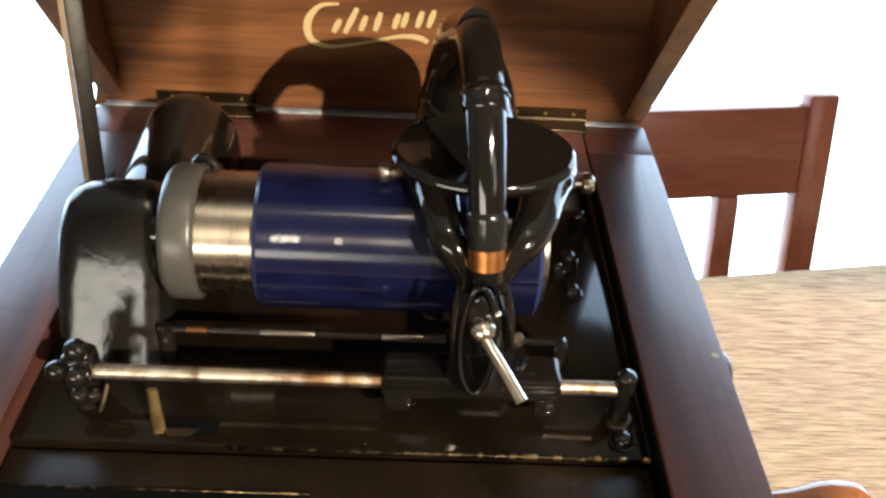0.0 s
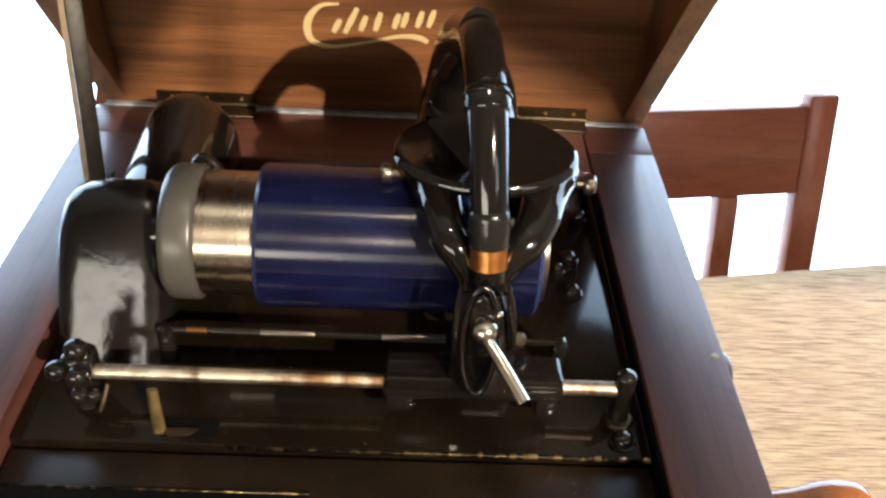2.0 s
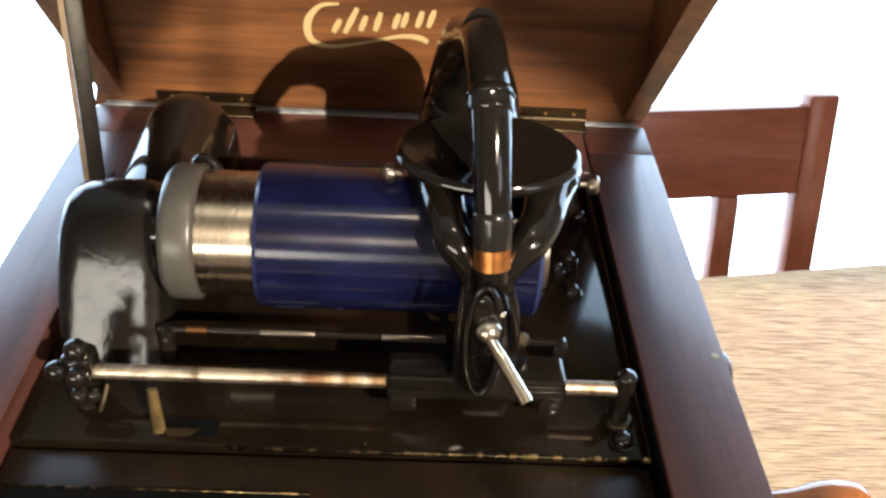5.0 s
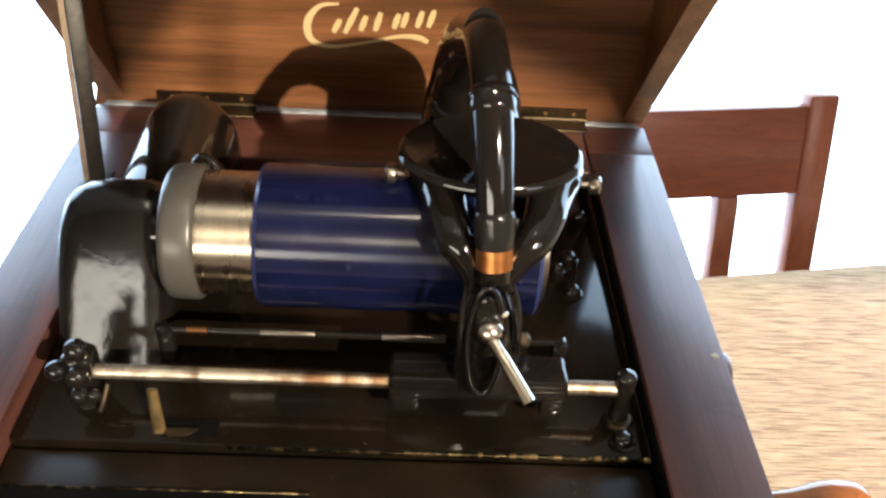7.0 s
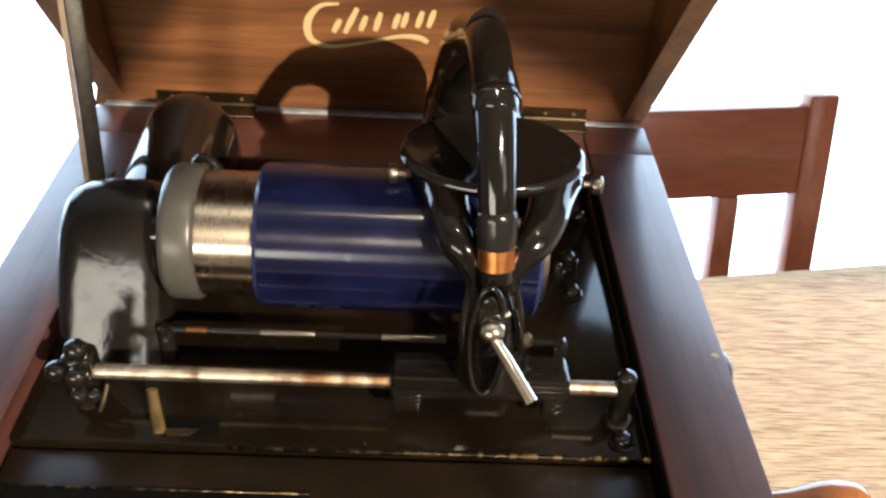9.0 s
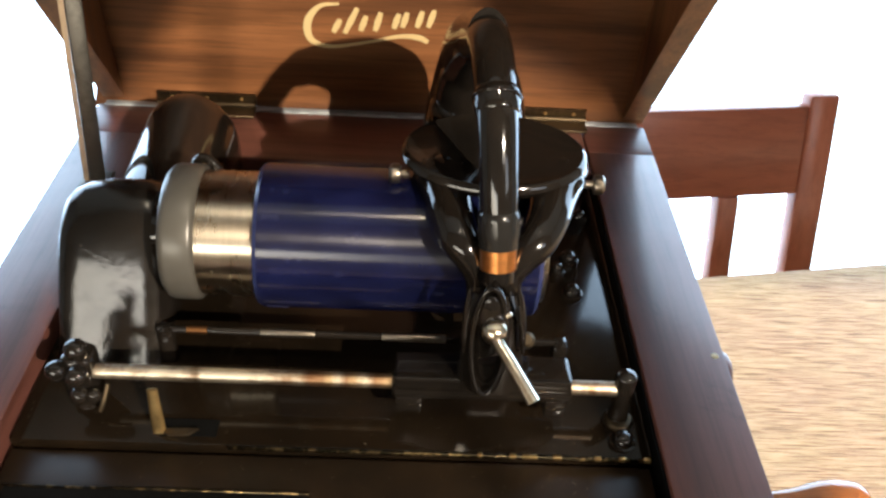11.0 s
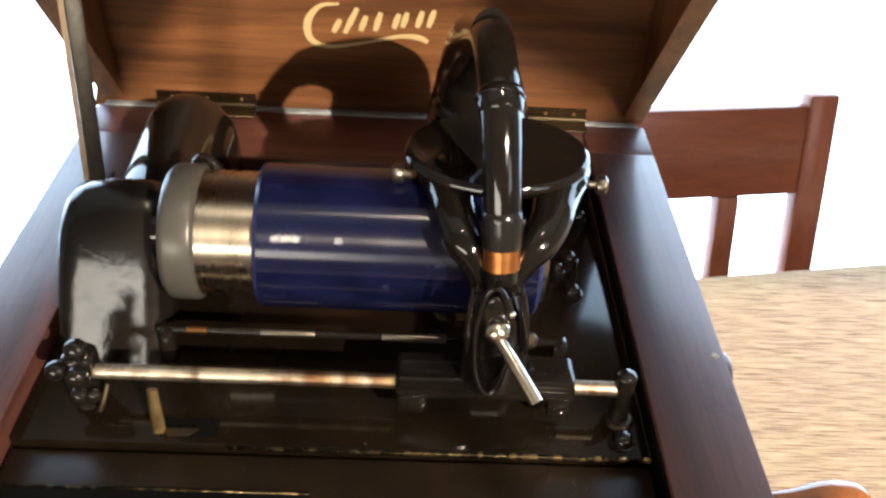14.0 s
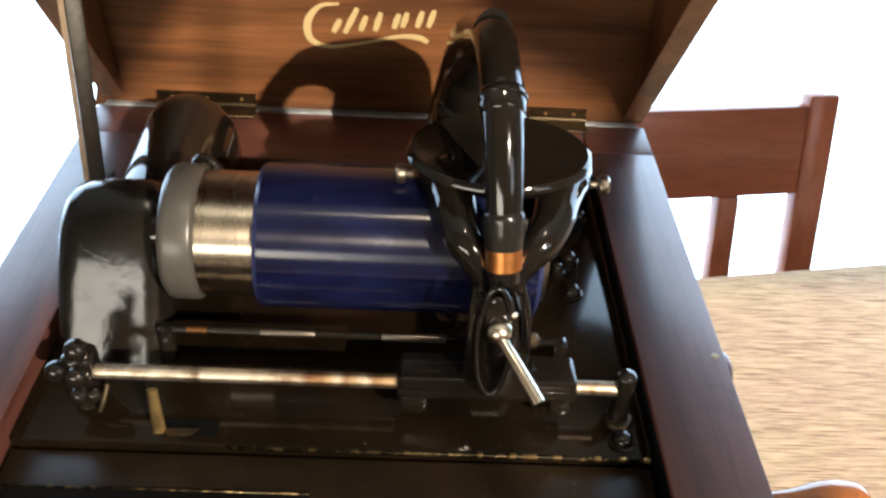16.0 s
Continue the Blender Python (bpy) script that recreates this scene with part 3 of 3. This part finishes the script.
    tube([(xs, -0.0445, 0.0590), (xs, -0.0470, 0.0520), (xs, -0.0485, 0.0440), (xs, -0.0500, 0.0340), (xs, -0.0505, 0.0200)], [0.0085, 0.0108, 0.0114, 0.0116, 0.0125], 28, flat=0.42, bm=yoke)
    blob((xs, -0.0515, 0.0500), (0.0055, 0.0040, 0.0080), 18, yoke)
    tube([(0.0312, -0.0430, 0.0640), (0.0310, -0.0415, 0.0694)], [0.0060, 0.0060], 24, 2, bm=yoke)
    part("yoke", yoke, BLACK, ob)
    tb = tube([(0.0307, -0.0400, 0.0745), (0.0299, -0.036, 0.087), (0.0287, -0.029, 0.103), (0.0275, -0.020, 0.117), (0.0265, -0.008, 0.1255), (0.0255, 0.008, 0.1285), (0.0248, 0.022, 0.1265)],
              [0.0062, 0.0066, 0.0068, 0.0070, 0.0073, 0.0077, 0.0078], 28)
    part("sound_tube", tb, BLACK, ob, "arched black sound tube")
    part("horn_neck", tube([(0.0250, 0.017, 0.1276), (0.0235, 0.040, 0.1170), (0.0215, 0.060, 0.1050), (0.0222, 0.076, 0.0930), (0.0245, 0.084, 0.0815), (0.0270, 0.088, 0.0680), (0.0280, 0.086, 0.0480), (0.0280, 0.084, 0.0300)],
                            [0.0076, 0.0082, 0.0096, 0.0122, 0.0165, 0.0215, 0.0250, 0.0260], 36, 8, flat=1.35), BLACK, ob, "black neck flaring down behind the record")
    part("tube_collar", tube([(0.0277, -0.0206, 0.1162), (0.0274, -0.0170, 0.1195), (0.0271, -0.0135, 0.1222)], [0.0066, 0.0076, 0.0079, 0.0080, 0.0080, 0.0081, 0.0080, 0.0074], 36, 8), BLACK, ob, "raised collar round the sound tube")
    a, b = Vector((0.0274, -0.0160, 0.1203)), Vector((0.0, 0.0035, 0.0027)).normalized()
    e1, e2 = Vector((1, 0, 0)), b.cross(Vector((1, 0, 0)))
    part("collar_ring", tube([a + (e1 * math.cos(k * math.tau / 24) + e2 * math.sin(k * math.tau / 24)) * 0.0080 for k in range(25)], [0.0007, 0.0007], 10, 2), BLACK, ob, "thin raised ring round the collar")
    part("rubber_joint", tube([(0.0306, -0.0396, 0.0757), (0.0303, -0.0380, 0.0805), (0.0299, -0.0360, 0.0870), (0.0297, -0.0352, 0.0893)], [0.0069, 0.0073, 0.0072, 0.0058], 28, 4), RUBBER, ob, "dark grey rubber joint")
    part("ferrule", tube([(0.03108, -0.0418, 0.0684), (0.0306, -0.0395, 0.0758)], [0.0064, 0.0065], 28, 2), COPPER, ob, "copper ferrule")
    bm = blob((0.0305, -0.055, 0.0505), (0.0048, 0.0048, 0.0048))
    lv = part("lever", bm, NICKEL, ob, "bright nickel lifting lever")
    part("lever_rod", tube([(0.0305, -0.057, 0.050), (0.037, -0.066, 0.044), (0.0440, -0.0755, 0.0370)], [0.0021, 0.0023, 0.0025], 16), NICKEL, lv)
    for x, y in ((-0.0035, -0.002), (0.0665, -0.004)):
        part("thumbscrew", lathe([(0, 0.0015), (0.003, 0.0015), (0.0032, 0.0034), (0.004, 0.0038), (0.0062, 0.0038), (0.0072, 0.0028), (0.0074, 0.0008)], (x + (0.002 if x < 0 else -0.002), y, 0.0800), (-1 if x < 0 else 1, 0, 0), 18), DULL, ob, "small dull nickel thumbscrew")
    return ob


CARRIAGE = carriage()


# ---- lid fittings ----
def ribbon(points, widths, mat, parent, name):
    """A thin flat band on the lid's inner face."""
    path = smooth_path([Vector((x, u, 0)) for x, u in points], 8)
    bm = bmesh.new()
    n = len(path)
    top, low = [], []
    for i, p in enumerate(path):
        d = (path[min(i + 1, n - 1)] - path[max(i - 1, 0)]).normalized()
        q = i / (n - 1) * (len(widths) - 1)
        k = min(int(q), len(widths) - 2)
        w = (widths[k] + (widths[k + 1] - widths[k]) * (q - k)) / 2
        side = Vector((-d.y, d.x, 0)) * w
        a, b = p + side, p - side
        top.append([bm.verts.new(on_lid(v.x, v.y, 0.0005)) for v in (a, b)])
    for (a, b), (c, e) in zip(top, top[1:]):
        bm.faces.new((a, b, e, c))
    r = bmesh.ops.extrude_face_region(bm, geom=bm.faces[:])
    bmesh.ops.translate(bm, vec=LN * -0.0004, verts=[v for v in r["geom"] if isinstance(v, bmesh.types.BMVert)])
    return part(name, bm, mat, parent)


# gilt flourish and plain slanted bars in place of the maker's mark
ribbon([(-0.0375, 0.0686), (-0.0474, 0.0667), (-0.0540, 0.0573), (-0.0532, 0.0459), (-0.0429, 0.0417), (-0.0232, 0.0454), (-0.0067, 0.0500), (0.0038, 0.0499), (0.0090, 0.0473)], [0.0012, 0.0024, 0.0042, 0.0036, 0.0022, 0.0014, 0.0022, 0.0034, 0.0026], GOLD, LID, "gilt_flourish")
for strokes in (((-0.0410, 0.0509), (-0.0372, 0.0590)), ((-0.0351, 0.0505), (-0.0282, 0.0664)), ((-0.0267, 0.0525), (-0.0236, 0.0618)), ((-0.0190, 0.0529), (-0.0160, 0.0644)), ((-0.0092, 0.0549), (-0.0066, 0.0642)), ((-0.0047, 0.0559), (-0.0023, 0.0651)), ((0.0030, 0.0563), (0.0056, 0.0663)), ((0.0089, 0.0567), (0.0117, 0.0673))):
    ribbon([strokes[0], ((strokes[0][0] + strokes[1][0]) / 2, (strokes[0][1] + strokes[1][1]) / 2), strokes[1]], [0.0024, 0.0035, 0.0024], GOLD, LID, "gilt_bar")


def hinge(x0, x1):
    ob = thing("hinge", ((x0 + x1) / 2, HINGE_Y, RIM), "aged brass butt hinge between cabinet and lid", "hinge", "lid hinges")
    part("leaf", prism([on_lid(x0, 0.001, 0.002), on_lid(x1, 0.001, 0.002), on_lid(x1, 0.0065, 0.002), on_lid(x0, 0.0065, 0.002)], LN * -0.0016), OLDBRASS, ob)
    part("leaf", box(x0, x1, HINGE_Y - 0.014, HINGE_Y - 0.003, RIM - 0.0004, RIM + 0.0012, 0.0004, 1), OLDBRASS, ob)
    part("pin", lathe([(0, 0.0018), (x1 - x0, 0.0018)], (x0, HINGE_Y - 0.003, RIM + 0.0022), (1, 0, 0), 14), OLDBRASS, ob)
    for k in (0.15, 0.5, 0.85):
        part("screw", lathe([(0, 0.0012), (0.0005, 0.0010), (0.0007, 0.0003)], on_lid(x0 + (x1 - x0) * k, 0.0035, 0.002), LN, 12), BRASS, ob)


hinge(-0.141, -0.086)
hinge(0.054, 0.101)


def lid_stay():
    ob = thing("lid_stay", (-0.156, 0.092, RIM), "flat dark metal stay holding the lid open", "stay")
    part("bar", prism([Vector((-0.1545, 0.0900, RIM)), Vector((-0.1465, 0.0900, RIM)), Vector((-0.1445, 0.1010, 0.128)), Vector((-0.1525, 0.1010, 0.128))], (-0.002, 0.005, 0), bevel=0.0006), STEEL, ob)
    # the lit left face, put in as a strip of paler metal
    part("edge_strip", prism([Vector((-0.1572, 0.0896, RIM)), Vector((-0.1546, 0.0896, RIM)), Vector((-0.1526, 0.1006, 0.128)), Vector((-0.1552, 0.1006, 0.128))], (-0.001, 0.003, 0)), STAYEDGE, ob, "pale strip for the stay's lit left face")
    part("foot", box(-0.159, -0.145, 0.084, 0.100, RIM - 0.0004, RIM + 0.002, 0.0006), STEEL, ob)
    part("rivet", lathe([(0, 0.003), (0.0012, 0.0026), (0.0018, 0.001)], (-0.1485, 0.0995, 0.122), (0, -1, 0), 14), STEEL, ob)


lid_stay()


# ---- bedplate fittings ----
def cap_screw(x, y, r, z=0.0):
    ob = thing("cap_screw", (x, y, z), "domed black screw head on the bedplate", "screw", "bedplate screws")
    part("washer", lathe([(-0.0002, r * 1.25), (0.0008, r * 1.25), (0.001, r * 1.1)], (x, y, z), (0, 0, 1), 20), BLACK, ob)
    part("head", lathe([(0.0008, r), (0.0025, r * 0.98), (0.0042, r * 0.75), (0.005, r * 0.35), (0.0051, 0.0001)], (x, y, z), (0, 0, 1), 20), BLACK, ob)


for sx, sy, sr in ((0.0882, 0.0886, 0.0036), (0.0787, 0.0535, 0.0042), (0.0779, 0.0285, 0.0040), (0.0872, -0.0590, 0.0040), (0.0728, 0.0447, 0.003)):
    cap_screw(sx, sy, sr)


def stop_lever():
    ob = thing("stop_lever", (-0.0855, -0.060, 0), "upright brass start lever in a slot of the bedplate", "lever")
    part("tab", tube([(-0.0858, -0.0612, 0.0), (-0.0862, -0.060, 0.010), (-0.0868, -0.0585, 0.0195)], [0.0026, 0.0024, 0.0020], 14, flat=0.45), BRASS, ob)
    part("foot", prism([Vector((-0.086, -0.0605, 0.0004)), Vector((-0.0715, -0.0600, 0.0004)), Vector((-0.075, -0.0630, 0.0004)), Vector((-0.082, -0.0635, 0.0004))], (0, 0, 0.0012)), OLDBRASS, ob)
    # thin sheet on the uncut plate; the slot's inner shade is its colour
    part("slot", box(-0.0858, -0.0648, -0.0628, -0.0545, 0.0001, 0.0003), GAP_SHADE, ob, "dark slot in the plate")


stop_lever()


def feed_shaft():
    ob = thing("feed_shaft", (-0.09, -0.020, 0.012), "thin black shaft under the record with a brass end", "shaft")
    part("shaft", lathe([(0, 0.0015), (0.158, 0.0015)], (-0.094, -0.0215, 0.0155), (1, 0, 0), 18), BLACK, ob)
    part("brass_end", lathe([(0, 0.0017), (0.008, 0.0017)], (-0.0825, -0.0215, 0.0155), (1, 0, 0), 18), OLDCOPPER, ob, "dull copper-coloured shaft end")
    # the shaft's highlight, put in as two lengths of brighter metal
    for x, n in ((-0.054, 0.022), (-0.006, 0.026)):
        part("lit_length", lathe([(0, 0.0014), (0.001, 0.0017), (n - 0.001, 0.0017), (n, 0.0014)], (x, -0.0215, 0.0155), (1, 0, 0), 18), DULL, ob, "brighter length standing for the highlight on the shaft")
    for x in (-0.0905, 0.0655):
        part("bearing", box(x - 0.003, x + 0.003, -0.0250, -0.0180, 0.0, 0.0170, 0.002, 2), BLACK, ob)


feed_shaft()


def oil_loop():
    ob = thing("oil_tube", (-0.079, 0.016, 0.04), "small bent black oil tube behind the collar", "tube")
    part("pipe", tube([(-0.0830, 0.020, 0.036), (-0.0830, 0.019, 0.060), (-0.0810, 0.018, 0.069), (-0.0770, 0.017, 0.0715), (-0.0725, 0.016, 0.067), (-0.0700, 0.016, 0.060)], [0.0019, 0.0019, 0.0019, 0.0019, 0.0019, 0.0016], 12), BLACK, ob)


oil_loop()


def rod_clamp():
    ob = thing("rod_clamp", (-0.122, RY, 0), "cluster of black clamp screws at the guide rod's end", "clamp")
    part("block", box(-0.1225, -0.1105, RY - 0.0042, RY + 0.008, 0.0, 0.0250, 0.0035, 4), BLACK, ob)
    for x, y, z, r in ((-0.1225, RY - 0.0050, 0.0205, 0.0043), (-0.1150, RY - 0.0065, 0.0195, 0.0043), (-0.1155, RY - 0.0065, 0.0100, 0.0036), (-0.1106, RY - 0.0060, 0.0098, 0.0030), (-0.1150, RY - 0.0020, 0.0285, 0.0046)):
        part("screw", blob((x, y, z), (r, r * 0.9, r), 16), BLACK, ob)
    part("pin", tube([(-0.1055, RY - 0.004, 0.0140), (-0.1068, RY - 0.007, 0.0085), (-0.1085, RY - 0.0085, 0.004)], [0.0010, 0.0010, 0.0008], 10), OLDBRASS, ob, "small dull brass pin")


rod_clamp()


def crank():
    ob = thing("winding_crank", (0.15, -0.03, -0.05), "brown wooden winding crank handle beside the cabinet", "crank")
    part("arm", tube([(CX1 + 0.0050, -0.0130, -0.0120), (CX1 + 0.010, -0.024, -0.045), (CX1 + 0.012, -0.034, -0.078), (0.1720, -0.0167, -0.0820)], [0.004, 0.004, 0.004, 0.004], 14), STEEL, ob)
    part("handle", tube([(0.1730, -0.0180, -0.0820), (0.1878, -0.0181, -0.0820), (0.2046, -0.0161, -0.0820), (0.2177, -0.0176, -0.0820), (0.2225, -0.0229, -0.0820)], [0.003, 0.0055, 0.0085, 0.0090, 0.004], 20), HANDLE, ob, "glossy orange-brown turned handle")


crank()


def front_slot():
    ob = thing("front_grille", (-0.07, -0.10, -0.003), "dark opening with a worn brass-coloured edge in the front plate", "opening")
    # no hole is cut: a near-black sheet paints the opening's shade
    part("opening", box(-0.1345, -0.028, -0.112, -0.0858, -0.0029, -0.0026), GAP_SHADE, ob)
    part("edge", box(-0.1355, -0.028, -0.0858, -0.0848, -0.003, -0.0022, 0.0003, 1), SPOTTED, ob)


front_slot()
# bright worn front edge of the bedplate
part("worn_edge", box(-0.060, 0.0970, -0.0678, -0.0666, -0.0012, 0.0004, 0.0004, 1), SPOTTED, BEDPLATE, "worn edge with bare metal")
for x, half in ((0.0330, 0.0008), (0.0452, 0.0013), (0.0507, 0.0021), (0.0533, 0.0010), (0.0618, 0.0016), (0.0770, 0.0013), (0.0861, 0.0012), (0.0955, 0.0014)):
    part("bare_spot", box(x - half, x + half, -0.0680, -0.0663, -0.0009, 0.0007, 0.0004, 2), BRASS, BEDPLATE, "bright chip of bare metal")


def motions():
    start = Vector((0.03, RY, RZ))
    walk(CARRIAGE, [(t, pose(start.x + 0.00585 * t / 16, start.y, start.z)) for t in (0, 4, 8, 12, 16)])
    turns = [(k / 15, pose(0, 0, H, (360 / SPIN) * k / 15)) for k in range(241)]
    walk(MANDREL, turns)
    walk(RECORD, turns)


motions()
